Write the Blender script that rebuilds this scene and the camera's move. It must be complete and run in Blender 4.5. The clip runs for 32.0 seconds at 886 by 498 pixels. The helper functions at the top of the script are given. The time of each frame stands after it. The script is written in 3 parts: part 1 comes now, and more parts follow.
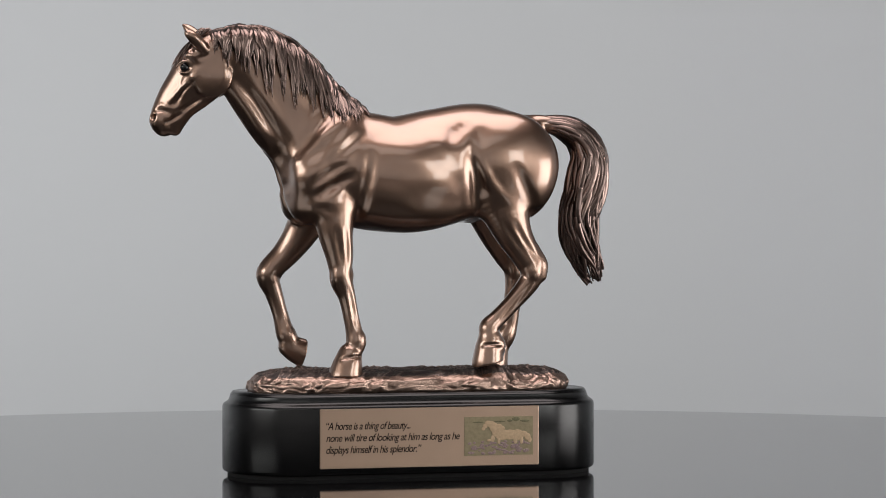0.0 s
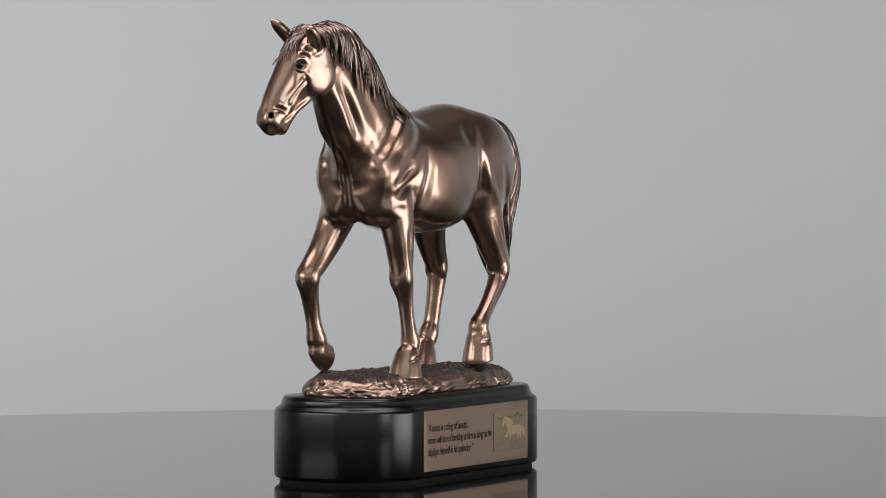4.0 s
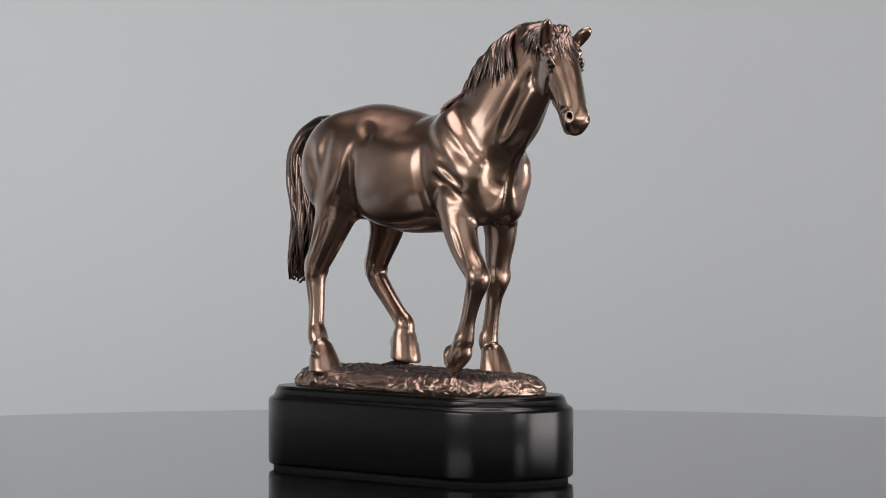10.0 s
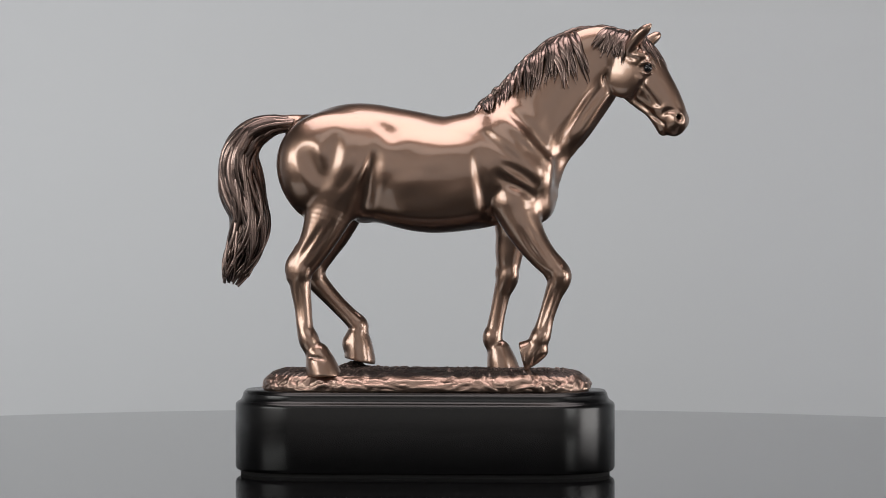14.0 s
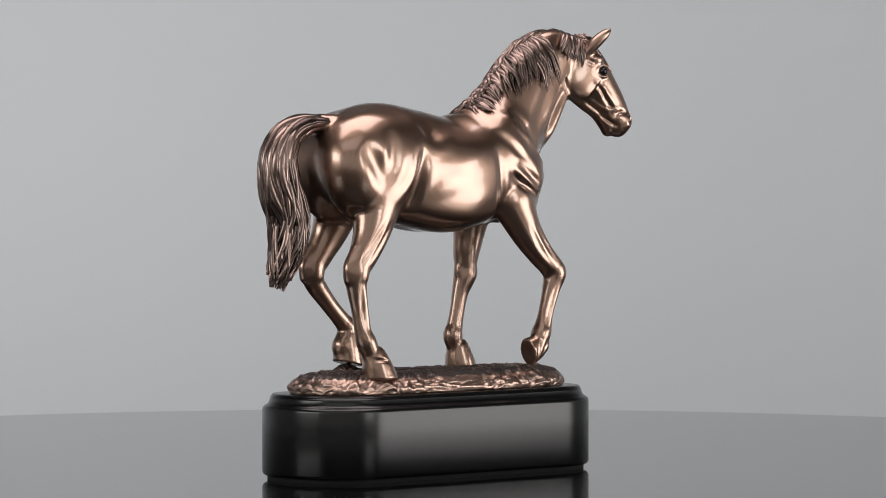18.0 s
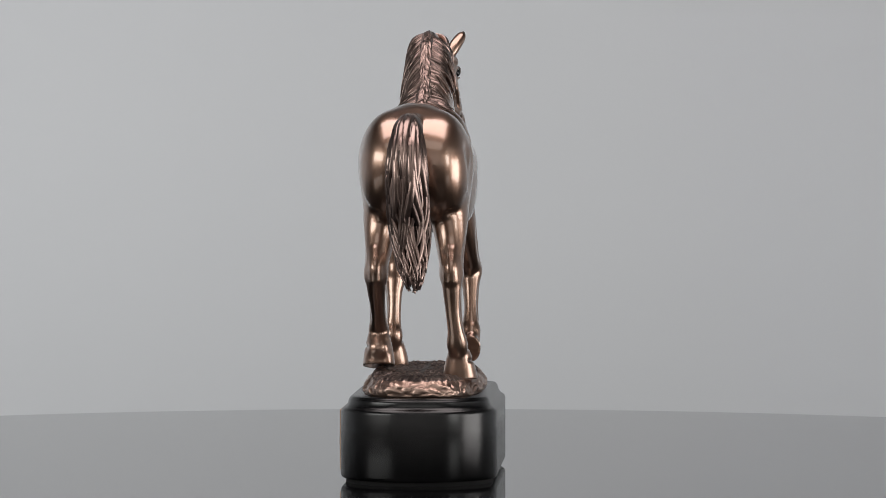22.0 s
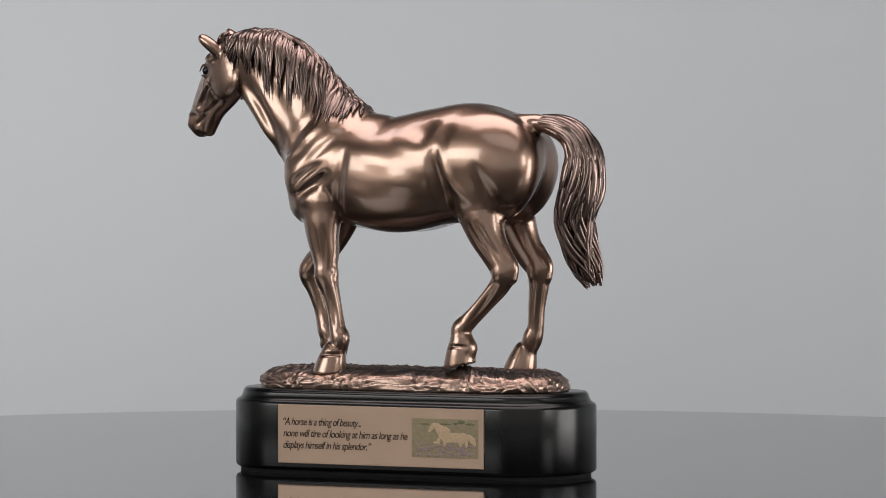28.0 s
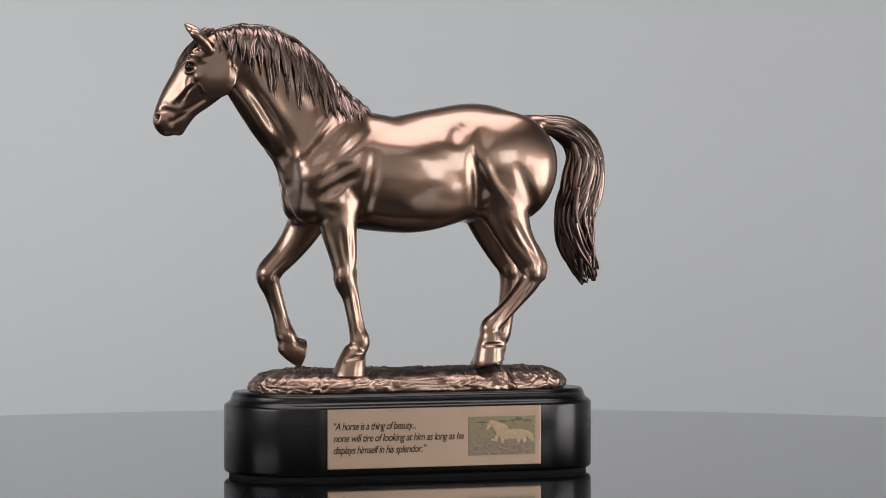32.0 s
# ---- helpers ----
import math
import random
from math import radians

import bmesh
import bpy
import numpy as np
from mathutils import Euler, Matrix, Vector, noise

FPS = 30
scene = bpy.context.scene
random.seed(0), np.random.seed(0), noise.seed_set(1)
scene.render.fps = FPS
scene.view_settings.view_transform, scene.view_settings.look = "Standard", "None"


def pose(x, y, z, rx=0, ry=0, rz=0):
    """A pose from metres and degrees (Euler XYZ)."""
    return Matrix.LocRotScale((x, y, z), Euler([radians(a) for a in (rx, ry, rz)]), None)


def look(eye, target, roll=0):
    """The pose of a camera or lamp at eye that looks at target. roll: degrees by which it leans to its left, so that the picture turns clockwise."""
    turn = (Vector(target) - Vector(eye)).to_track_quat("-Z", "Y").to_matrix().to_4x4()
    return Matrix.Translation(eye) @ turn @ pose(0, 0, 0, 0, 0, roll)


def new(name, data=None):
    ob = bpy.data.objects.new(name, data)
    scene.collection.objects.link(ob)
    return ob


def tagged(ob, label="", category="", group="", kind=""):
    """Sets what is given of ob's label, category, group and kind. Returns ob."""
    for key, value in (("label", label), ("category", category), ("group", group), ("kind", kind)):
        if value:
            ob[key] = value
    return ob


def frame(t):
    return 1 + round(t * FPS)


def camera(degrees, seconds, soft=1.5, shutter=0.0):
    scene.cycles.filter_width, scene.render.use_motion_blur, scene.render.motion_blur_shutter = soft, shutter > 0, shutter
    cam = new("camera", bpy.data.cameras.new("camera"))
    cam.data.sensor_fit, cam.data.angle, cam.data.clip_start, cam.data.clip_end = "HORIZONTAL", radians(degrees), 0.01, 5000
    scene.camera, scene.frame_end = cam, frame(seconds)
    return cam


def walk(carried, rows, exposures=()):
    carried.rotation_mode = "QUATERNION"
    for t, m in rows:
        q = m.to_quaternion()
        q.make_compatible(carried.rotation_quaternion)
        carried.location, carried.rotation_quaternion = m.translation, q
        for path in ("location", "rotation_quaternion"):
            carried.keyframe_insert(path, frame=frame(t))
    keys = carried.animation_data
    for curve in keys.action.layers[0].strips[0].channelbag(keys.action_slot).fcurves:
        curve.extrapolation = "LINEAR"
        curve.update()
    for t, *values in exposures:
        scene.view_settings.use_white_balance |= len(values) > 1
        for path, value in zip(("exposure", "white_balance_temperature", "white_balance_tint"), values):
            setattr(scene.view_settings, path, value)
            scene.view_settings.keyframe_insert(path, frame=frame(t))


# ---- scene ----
U = 0.0003           # one modelling unit of the trophy, in metres
TOP = 0.80           # height of the turntable's surface
SPIN, PHASE = 11.375, -162.95   # degrees a second, and the heading at the start

# ---- camera ----
cam = camera(12.0, 32.0, soft=0.8)
EYE = (0.01314, -2.2377, TOP + 0.1704)
VIEW = look(EYE, (0.01314, 0.0, TOP + 0.1704 - 2.2377 * math.tan(radians(1.32))))
walk(cam, [(0.0, VIEW), (32.0, VIEW)])

# ---- light ----
world = bpy.data.worlds.new("world")
scene.world = world
world.use_nodes = True
world.node_tree.nodes["Background"].inputs[0].default_value = (0.5, 0.52, 0.55, 1)
world.node_tree.nodes["Background"].inputs[1].default_value = 0.006


def softbox(name, place, aim, wide, high, watts, colour=(1, 1, 1)):
    lamp = bpy.data.lights.new(name, "AREA")
    lamp.shape, lamp.size, lamp.size_y, lamp.energy, lamp.color = "RECTANGLE", wide, high, watts, colour
    ob = new(name, lamp)
    ob.matrix_world = look(place, aim)
    return ob


AIM = (0.0, 0.0, TOP + 0.13)
softbox("softbox_right", (1.06, -1.06, TOP + 0.42), AIM, 0.36, 0.44, 2.2, (0.99, 1.0, 0.97))
softbox("softbox_side", (1.47, -0.30, TOP + 0.03), AIM, 0.90, 0.80, 10.6, (1.0, 0.97, 0.95))
softbox("softbox_left", (-1.20, -0.86, TOP + 0.55), AIM, 1.1, 0.42, 6.4, (0.99, 1.0, 0.97))
softbox("softbox_top", (0.0, 0.0, TOP + 1.35), AIM, 1.5, 1.1, 18, (1.0, 0.89, 0.88))
# unseen overhead fill, added only to lift the room's brightness
softbox("ceiling_fill", (0.0, -2.2, 2.75), (0.0, -2.2, 0.0), 2.6, 1.6, 12, (1.0, 0.97, 0.94))
# two unseen fills, added to brighten the walls that the bronze mirrors
softbox("wall_fill_left", (-0.8, -1.3, 1.2), (-1.9, -3.3, 1.5), 0.9, 0.9, 30, (1.0, 0.97, 0.97))
softbox("wall_fill_right", (0.8, -1.3, 1.2), (1.9, -3.3, 1.5), 0.9, 0.9, 30, (1.0, 0.97, 0.97))
softbox("backdrop_lamp_left", (-0.95, 0.45, TOP + 0.08), (-1.1, 2.2, TOP - 0.16), 0.8, 0.8, 19.6, (0.965, 0.985, 1.0))
softbox("backdrop_lamp_right", (0.95, 0.45, TOP + 0.08), (1.1, 2.2, TOP - 0.16), 0.8, 0.8, 9.3, (0.965, 0.985, 1.0))


# ---- materials ----
def material(name, colour, rough=0.5, metal=0.0, scale=40.0, vary=0.15, bump=0.0, bump_scale=400.0, rough_vary=0.08, worn_lit=None, coat=0.0, gloss=0.5, island=0.0, patina=None, coat_rough=0.20, coat_ior=1.7):
    """A principled material whose colour and gloss vary at two scales; a second colour on raised edges serves as wear
    and painted highlight, a dark one in hollows as patina and painted shade.
    """
    m = bpy.data.materials.new(name)
    m.use_nodes = True
    n, l = m.node_tree.nodes, m.node_tree.links
    b = n["Principled BSDF"]
    b.inputs["Metallic"].default_value = metal
    b.inputs["Coat Weight"].default_value, b.inputs["Coat Roughness"].default_value, b.inputs["Coat IOR"].default_value = coat, coat_rough, coat_ior
    b.inputs["Specular IOR Level"].default_value = gloss
    at = n.new("ShaderNodeTexCoord")
    big, fine = n.new("ShaderNodeTexNoise"), n.new("ShaderNodeTexNoise")
    for t, s, d in ((big, scale, 4), (fine, bump_scale, 6)):
        t.inputs["Scale"].default_value, t.inputs["Detail"].default_value = s, d
        l.new(at.outputs["Object"], t.inputs["Vector"])
    mix = n.new("ShaderNodeMix")
    mix.data_type = "RGBA"
    mix.inputs["A"].default_value = (*[c * (1 - vary) for c in colour], 1)
    mix.inputs["B"].default_value = (*[min(1, c * (1 + vary)) for c in colour], 1)
    l.new(big.outputs["Fac"], mix.inputs["Factor"])
    out = mix.outputs["Result"]
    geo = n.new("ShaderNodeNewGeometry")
    if worn_lit:
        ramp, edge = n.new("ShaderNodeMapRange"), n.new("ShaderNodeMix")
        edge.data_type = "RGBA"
        ramp.inputs["From Min"].default_value, ramp.inputs["From Max"].default_value = worn_lit[1], worn_lit[2]
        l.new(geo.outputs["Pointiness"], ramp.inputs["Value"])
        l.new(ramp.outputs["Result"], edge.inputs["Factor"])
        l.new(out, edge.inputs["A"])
        edge.inputs["B"].default_value = (*worn_lit[0], 1)
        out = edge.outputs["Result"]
    # near-black by concavity: antique wash, with the hollows' shade painted in as well
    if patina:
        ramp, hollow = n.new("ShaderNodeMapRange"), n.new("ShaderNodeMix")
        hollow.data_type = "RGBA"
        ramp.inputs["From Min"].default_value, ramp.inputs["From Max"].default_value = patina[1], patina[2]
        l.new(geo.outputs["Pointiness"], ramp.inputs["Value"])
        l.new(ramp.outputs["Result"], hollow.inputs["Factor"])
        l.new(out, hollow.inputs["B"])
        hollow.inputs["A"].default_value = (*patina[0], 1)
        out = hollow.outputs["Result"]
    if island:
        tone, rng = n.new("ShaderNodeMix"), n.new("ShaderNodeMapRange")
        tone.data_type, tone.blend_type = "RGBA", "MULTIPLY"
        tone.inputs["Factor"].default_value = 1
        rng.inputs["To Min"].default_value, rng.inputs["To Max"].default_value = 1 - island, 1
        l.new(geo.outputs["Random Per Island"], rng.inputs["Value"])
        l.new(out, tone.inputs["A"])
        l.new(rng.outputs["Result"], tone.inputs["B"])
        out = tone.outputs["Result"]
    l.new(out, b.inputs["Base Color"])
    r = n.new("ShaderNodeMapRange")
    r.inputs["To Min"].default_value, r.inputs["To Max"].default_value = rough - rough_vary, rough + rough_vary
    l.new(fine.outputs["Fac"], r.inputs["Value"])
    l.new(r.outputs["Result"], b.inputs["Roughness"])
    if bump:
        bp = n.new("ShaderNodeBump")
        bp.inputs["Strength"].default_value, bp.inputs["Distance"].default_value = bump, 0.0004
        l.new(fine.outputs["Fac"], bp.inputs["Height"])
        l.new(bp.outputs["Normal"], b.inputs["Normal"])
    return m


# bronze creases carry a dark wash that also stands in for their shade
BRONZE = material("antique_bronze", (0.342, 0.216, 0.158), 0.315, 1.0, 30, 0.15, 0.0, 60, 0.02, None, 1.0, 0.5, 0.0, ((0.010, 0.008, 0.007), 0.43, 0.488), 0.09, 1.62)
# hair: dark patina, with pale colour painted on raised locks as lit strands
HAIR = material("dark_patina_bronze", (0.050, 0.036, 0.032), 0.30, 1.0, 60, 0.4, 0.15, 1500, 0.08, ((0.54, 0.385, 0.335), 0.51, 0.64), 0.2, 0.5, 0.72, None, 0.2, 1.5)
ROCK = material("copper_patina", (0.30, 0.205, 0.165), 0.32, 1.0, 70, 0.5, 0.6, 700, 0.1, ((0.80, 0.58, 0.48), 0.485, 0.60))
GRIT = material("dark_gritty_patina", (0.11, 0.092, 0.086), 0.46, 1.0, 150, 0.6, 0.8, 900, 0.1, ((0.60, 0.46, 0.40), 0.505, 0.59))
EYEBALL = material("black_glaze", (0.01, 0.01, 0.012), 0.12, 0.0)
BLACK = material("satin_black_lacquer", (0.0025, 0.0026, 0.003), 0.24, 0.0, 25, 0.2, 0.0, 300, 0.02, None, 0.0, 0.46)
DISC = material("black_acrylic", (0.007, 0.007, 0.0075), 0.045, 0.0, 8, 0.2, 0.0, 300, 0.01, None, 0.0, 0.5)
BRASS = material("brushed_gold_plate", (0.46, 0.33, 0.25), 0.40, 1.0, 50, 0.08, 0.08, 1500, 0.08)
INK = material("black_engraving", (0.006, 0.005, 0.005), 0.9, 0.0, 40, 0.15, 0.0, 400, 0.05, None, 0.0, 0.1)
PAPER = material("grey_backdrop_paper", (0.50, 0.51, 0.52), 0.9, 0.0, 1.2, 0.05, 0.0, 300)
DARK = material("dark_studio_paint", (0.045, 0.044, 0.043), 0.85, 0.0, 2, 0.2)
PALE = material("pale_studio_paint", (0.66, 0.65, 0.63), 0.85, 0.0, 2, 0.1)
GREY = material("grey_studio_paint", (0.60, 0.59, 0.57), 0.85, 0.0, 2, 0.1)
FLOOR = material("dark_floor", (0.025, 0.024, 0.023), 0.6, 0.0, 3, 0.2)
FELT = material("black_felt", (0.006, 0.006, 0.006), 0.95, 0.0, 200, 0.1)
MEADOW = material("printed_meadow", (0.30, 0.25, 0.155), 0.5, 0.55, 500, 0.3)
FLOWERS = material("printed_flowers", (0.31, 0.22, 0.215), 0.5, 0.55, 1300, 0.5)
TREES = material("printed_trees", (0.17, 0.155, 0.09), 0.5, 0.55, 900, 0.5)
PALOMINO = material("printed_cream_coat", (0.54, 0.39, 0.25), 0.48, 0.55, 900, 0.25)


# ---- mesh helpers ----
def part(name, data, mat, parent=None, label="", smooth=False):
    """Links a bmesh or a mesh as one mesh object."""
    if isinstance(data, bmesh.types.BMesh):
        me = bpy.data.meshes.new(name)
        data.to_mesh(me)
        data.free()
    else:
        me = data
    me.materials.append(mat)
    if smooth:
        me.polygons.foreach_set("use_smooth", [True] * len(me.polygons))
    ob = new(name, me)
    if parent:
        ob.parent = parent
    return tagged(ob, label)


def box(x0, x1, y0, y1, z0, z1, bevel=0.0):
    bm = bmesh.new()
    m = Matrix.Translation(((x0 + x1) / 2, (y0 + y1) / 2, (z0 + z1) / 2)) @ Matrix.Diagonal((x1 - x0, y1 - y0, z1 - z0, 1))
    bmesh.ops.create_cube(bm, size=1, matrix=m)
    if bevel:
        bmesh.ops.bevel(bm, geom=bm.edges[:], offset=bevel, segments=2, affect="EDGES", profile=0.5)
    return bm


def rings(profile, close_top=True, close_bottom=True):
    """Skins a stack of rings (each a list of points, all of one length)."""
    bm = bmesh.new()
    rows = [[bm.verts.new(p) for p in ring] for ring in profile]
    n = len(rows[0])
    for a, b in zip(rows, rows[1:]):
        for i in range(n):
            bm.faces.new((a[i], a[(i + 1) % n], b[(i + 1) % n], b[i]))
    if close_bottom:
        bm.faces.new(rows[0][::-1])
    if close_top:
        bm.faces.new(rows[-1])
    return bm


def rounded_plan(cx, cy, hx, hy, r, inset, z, steps=14):
    """A ring in the plan of a rectangle with round corners, moved in by inset."""
    hx, hy, r = hx - inset, hy - inset, max(r - inset, 1)
    ring = []
    for k, (sx, sy) in enumerate(((1, 1), (-1, 1), (-1, -1), (1, -1))):
        for i in range(steps + 1):
            a = math.pi / 2 * (k + i / steps)
            ring.append((U * (cx + sx * (hx - r) + r * math.cos(a)), U * (cy + sy * (hy - r) + r * math.sin(a)), U * z))
    return ring


# ---- studio ----
def studio():
    x, y0, y1, h, w = 2.4, -3.6, 2.6, 2.8, 0.12
    part("floor", box(-x, x, y0, y1, -w, 0), FLOOR)
    part("ceiling", box(-x, x, y0, y1, h, h + w), DARK)
    part("wall_left", box(-x - w, -x, y0, y1, 0, h), PALE)
    part("wall_right", box(x, x + w, y0, y1, 0, h), PALE)
    part("wall_behind", box(-x - w, x + w, y0 - w, y0, 0, h), GREY)
    part("wall_far", box(-x - w, x + w, y1, y1 + w, 0, h), DARK)
    # unseen dark panels, added so that plinth and bronze mirror black low down
    part("dark_flag_behind", box(-x + 0.03, x - 0.03, y0, y0 + 0.03, 0, 0.84), DARK)
    part("dark_flag_left", box(-x, -x + 0.03, y0, -0.6, 0, 0.84), DARK)
    part("dark_flag_right", box(x - 0.03, x, y0, -0.6, 0, 0.84), DARK)
    for n, lab, cat in (("dark_flag_behind", "unseen dark panel added to blacken low reflections", "wall panel"), ("dark_flag_left", "unseen dark panel added to blacken low reflections", "wall panel"),
                        ("dark_flag_right", "unseen dark panel added to blacken low reflections", "wall panel"), ("floor", "dark plain studio floor under the turntable", "floor"), ("ceiling", "dark plain studio ceiling", "ceiling"),
                        ("wall_left", "pale painted studio wall", "wall"), ("wall_right", "pale painted studio wall", "wall"),
                        ("wall_behind", "grey painted studio wall behind the camera", "wall"), ("wall_far", "grey painted wall behind the backdrop", "wall")):
        tagged(bpy.data.objects[n], lab, cat, kind="structure")
    # paper cove that stands round the back and both sides
    plan = [(-2.1, -0.5), (-2.1, 0.9)] + [(-0.8 - 1.3 * math.cos(t), 0.9 + 1.3 * math.sin(t)) for t in [i * math.pi / 32 for i in range(1, 17)]]
    plan += [(-px, py) for px, py in plan[::-1]]
    bm = bmesh.new()
    rows = []
    for out in (0.0, 0.004):
        for z in (0.01, 2.5):
            rows.append([bm.verts.new((px * (1 + out / 2.1), py + out, z)) for px, py in plan])
    for a, b in ((rows[0], rows[1]), (rows[3], rows[2]), (rows[1], rows[3]), (rows[2], rows[0])):
        for i in range(len(plan) - 1):
            bm.faces.new((a[i], a[i + 1], b[i + 1], b[i]))
    tagged(part("backdrop", bm, PAPER, smooth=True), "plain light grey paper cove, softly lit", "backdrop", kind="structure")


def turntable():
    thing = tagged(new("turntable"), "round glossy black turntable with a mirror-like top", "turntable")
    thing.location = (0, 0, TOP)
    def disc(profile, n=256):
        return rings([[(r * math.cos(2 * math.pi * i / n), r * math.sin(2 * math.pi * i / n), z) for i in range(n)] for r, z in profile])
    part("disc", disc([(0.552, -0.012), (0.5565, -0.009), (0.5565, -0.002), (0.5555, -0.0006), (0.554, 0)]), DISC, thing, "polished black acrylic disc")
    part("drive_column", disc([(0.10, -0.12), (0.12, -0.10), (0.12, -0.0125)], 48), BLACK, thing)
    table = tagged(new("stand"), "plain black stand that carries the turntable", "stand")
    part("column", disc([(0.28, 0.0), (0.28, 0.02), (0.06, 0.03), (0.06, 0.65), (0.16, TOP - 0.1205)], 48), BLACK, table)
    return thing


# ---- the horse: a solid described by distances on a grid ----
STEP = 1.6
LOW = np.array([-262.0, -118.0, 176.0])
SIZE = (473, 140, 398)
AX = [LOW[i] + STEP * np.arange(SIZE[i]) for i in range(3)]
FIELD = np.full(SIZE, 60.0, np.float32)
HEAD = (355.0, -4.0, -20.0)    # the poll in plan, and the turn of the head in degrees


def to_head(x, y):
    c, s = math.cos(radians(HEAD[2])), math.sin(radians(HEAD[2]))
    return c * (x - HEAD[0]) + s * (y - HEAD[1]), -s * (x - HEAD[0]) + c * (y - HEAD[1])


def from_head(s_, q):
    c, s = math.cos(radians(HEAD[2])), math.sin(radians(HEAD[2]))
    return HEAD[0] + c * s_ - s * q, HEAD[1] + s * s_ + c * q


def window(lo, hi):
    a = [max(0, int((lo[i] - LOW[i]) / STEP)) for i in range(3)]
    b = [min(SIZE[i], int((hi[i] - LOW[i]) / STEP) + 2) for i in range(3)]
    sl = tuple(slice(p, q) for p, q in zip(a, b))
    g = np.meshgrid(*[AX[i][sl[i]].astype(np.float32) for i in range(3)], indexing="ij", sparse=True)
    return sl, g


def blend(sl, d, k, cut=False):
    f = FIELD[sl]
    if cut:
        f, d = -f, d
    h = np.clip(0.5 + 0.5 * (d - f) / k, 0, 1)
    r = d * (1 - h) + f * h - k * h * (1 - h)
    FIELD[sl] = -r if cut else r


def tube(rows, k=10.0, smooth_rows=8, cut=False, head=False, plane=None):
    """A swelling limb: rows of x, y, z, radius and width ratio, glided through."""
    rows = np.array(rows, float)
    if head:
        rows[:, 0] = (rows[:, 0] - HEAD[0]) / math.cos(radians(HEAD[2]))
    pts = []
    ext = np.vstack([2 * rows[0] - rows[1], rows, 2 * rows[-1] - rows[-2]])
    for i in range(len(rows) - 1):
        p0, p1, p2, p3 = ext[i:i + 4]
        for j in range(smooth_rows):
            t = j / smooth_rows
            pts.append(0.5 * (2 * p1 + (p2 - p0) * t + (2 * p0 - 5 * p1 + 4 * p2 - p3) * t * t + (3 * p1 - p0 - 3 * p2 + p3) * t ** 3))
    pts = np.array(pts + [rows[-1]])
    world_pts = pts.copy()
    if head:
        for p in world_pts:
            p[0], p[1] = from_head(p[0], p[1])
    pad = (pts[:, 3] * np.maximum(pts[:, 4], 1)).max() + k + 6
    sl, (gx, gy, gz) = window(world_pts[:, :3].min(0) - pad, world_pts[:, :3].max(0) + pad)
    if head:
        gx, gy = to_head(gx, gy)
    best = np.full(np.broadcast_shapes(gx.shape, gy.shape, gz.shape), 80.0, np.float32)
    whole = (gx, gy, gz)
    for a, b, wa, wb in zip(pts, pts[1:], world_pts, world_pts[1:]):
        reach = max(a[3] * max(a[4], 1), b[3] * max(b[4], 1)) + k + 14
        lo, hi = np.minimum(wa, wb)[:3] - reach, np.maximum(wa, wb)[:3] + reach
        cell = []
        for q in range(3):
            first = sl[q].start
            c0 = min(max(int((lo[q] - LOW[q]) / STEP) - first, 0), best.shape[q] - 1)
            c1 = min(max(int((hi[q] - LOW[q]) / STEP) + 2 - first, c0 + 1), best.shape[q])
            cell.append(slice(c0, c1))
        cell = tuple(cell)
        gx, gy, gz = [g[tuple(c if g.shape[q] > 1 else slice(None) for q, c in enumerate(cell))] for g in whole]
        ab = b[:3] - a[:3]
        t = np.clip(((gx - a[0]) * ab[0] + (gy - a[1]) * ab[1] + (gz - a[2]) * ab[2]) / (ab @ ab + 1e-9), 0, 1)
        kk = a[4] + t * (b[4] - a[4])
        d = np.sqrt((gx - a[0] - t * ab[0]) ** 2 + ((gy - a[1] - t * ab[1]) / kk) ** 2 + (gz - a[2] - t * ab[2]) ** 2) - (a[3] + t * (b[3] - a[3]))
        best[cell] = np.minimum(best[cell], d)
    gx, gy, gz = whole
    if plane is not None:
        (nx, ny, nz), (px, py, pz) = plane
        best = np.maximum(best, (gx - px) * nx + (gy - py) * ny + (gz - pz) * nz)
    blend(sl, best, k, cut)


def blob(x, y, z, rx, ry, rz, k=14.0, tilt=0.0, cut=False, head=False, full=2.0):
    """An ellipsoid of flesh; tilt: degrees about the crosswise axis; full: above 2, the flatter its sides."""
    if head:
        s, q = (x - HEAD[0]) / math.cos(radians(HEAD[2])), y
        x, y = from_head(s, q)
    big = max(rx, ry, rz) + k + 6
    sl, (gx, gy, gz) = window((x - big, y - big, z - big), (x + big, y + big, z + big))
    gx, gy, gz = gx - x, gy - y, gz - z
    if head:
        c, s = math.cos(radians(HEAD[2])), math.sin(radians(HEAD[2]))
        gx, gy = c * gx + s * gy, -s * gx + c * gy
    c, s = math.cos(radians(tilt)), math.sin(radians(tilt))
    px, pz = c * gx + s * gz, -s * gx + c * gz
    if full > 2:
        across = (np.abs(gy / ry) ** full + np.abs(pz / rz) ** full) ** (1 / full)
        q = np.sqrt((px / rx) ** 2 + across ** 2)
        blend(sl, ((q - 1) * min(ry, rz)).astype(np.float32), k, cut)
        return
    q = np.sqrt((px / rx) ** 2 + (gy / ry) ** 2 + (pz / rz) ** 2)
    g = np.sqrt((px / rx ** 2) ** 2 + (gy / ry ** 2) ** 2 + (pz / rz ** 2) ** 2) + 1e-6
    blend(sl, q * (q - 1) / g, k, cut)


def groove(rows, r=4.0, k=8.0):
    n = len(rows) - 1
    tube([(x, y, z, r * (0.25 + 0.75 * math.sin(math.pi * (0.08 + 0.84 * i / n))), 1.0) for i, (x, y, z) in enumerate(rows)], k, 8, cut=True)


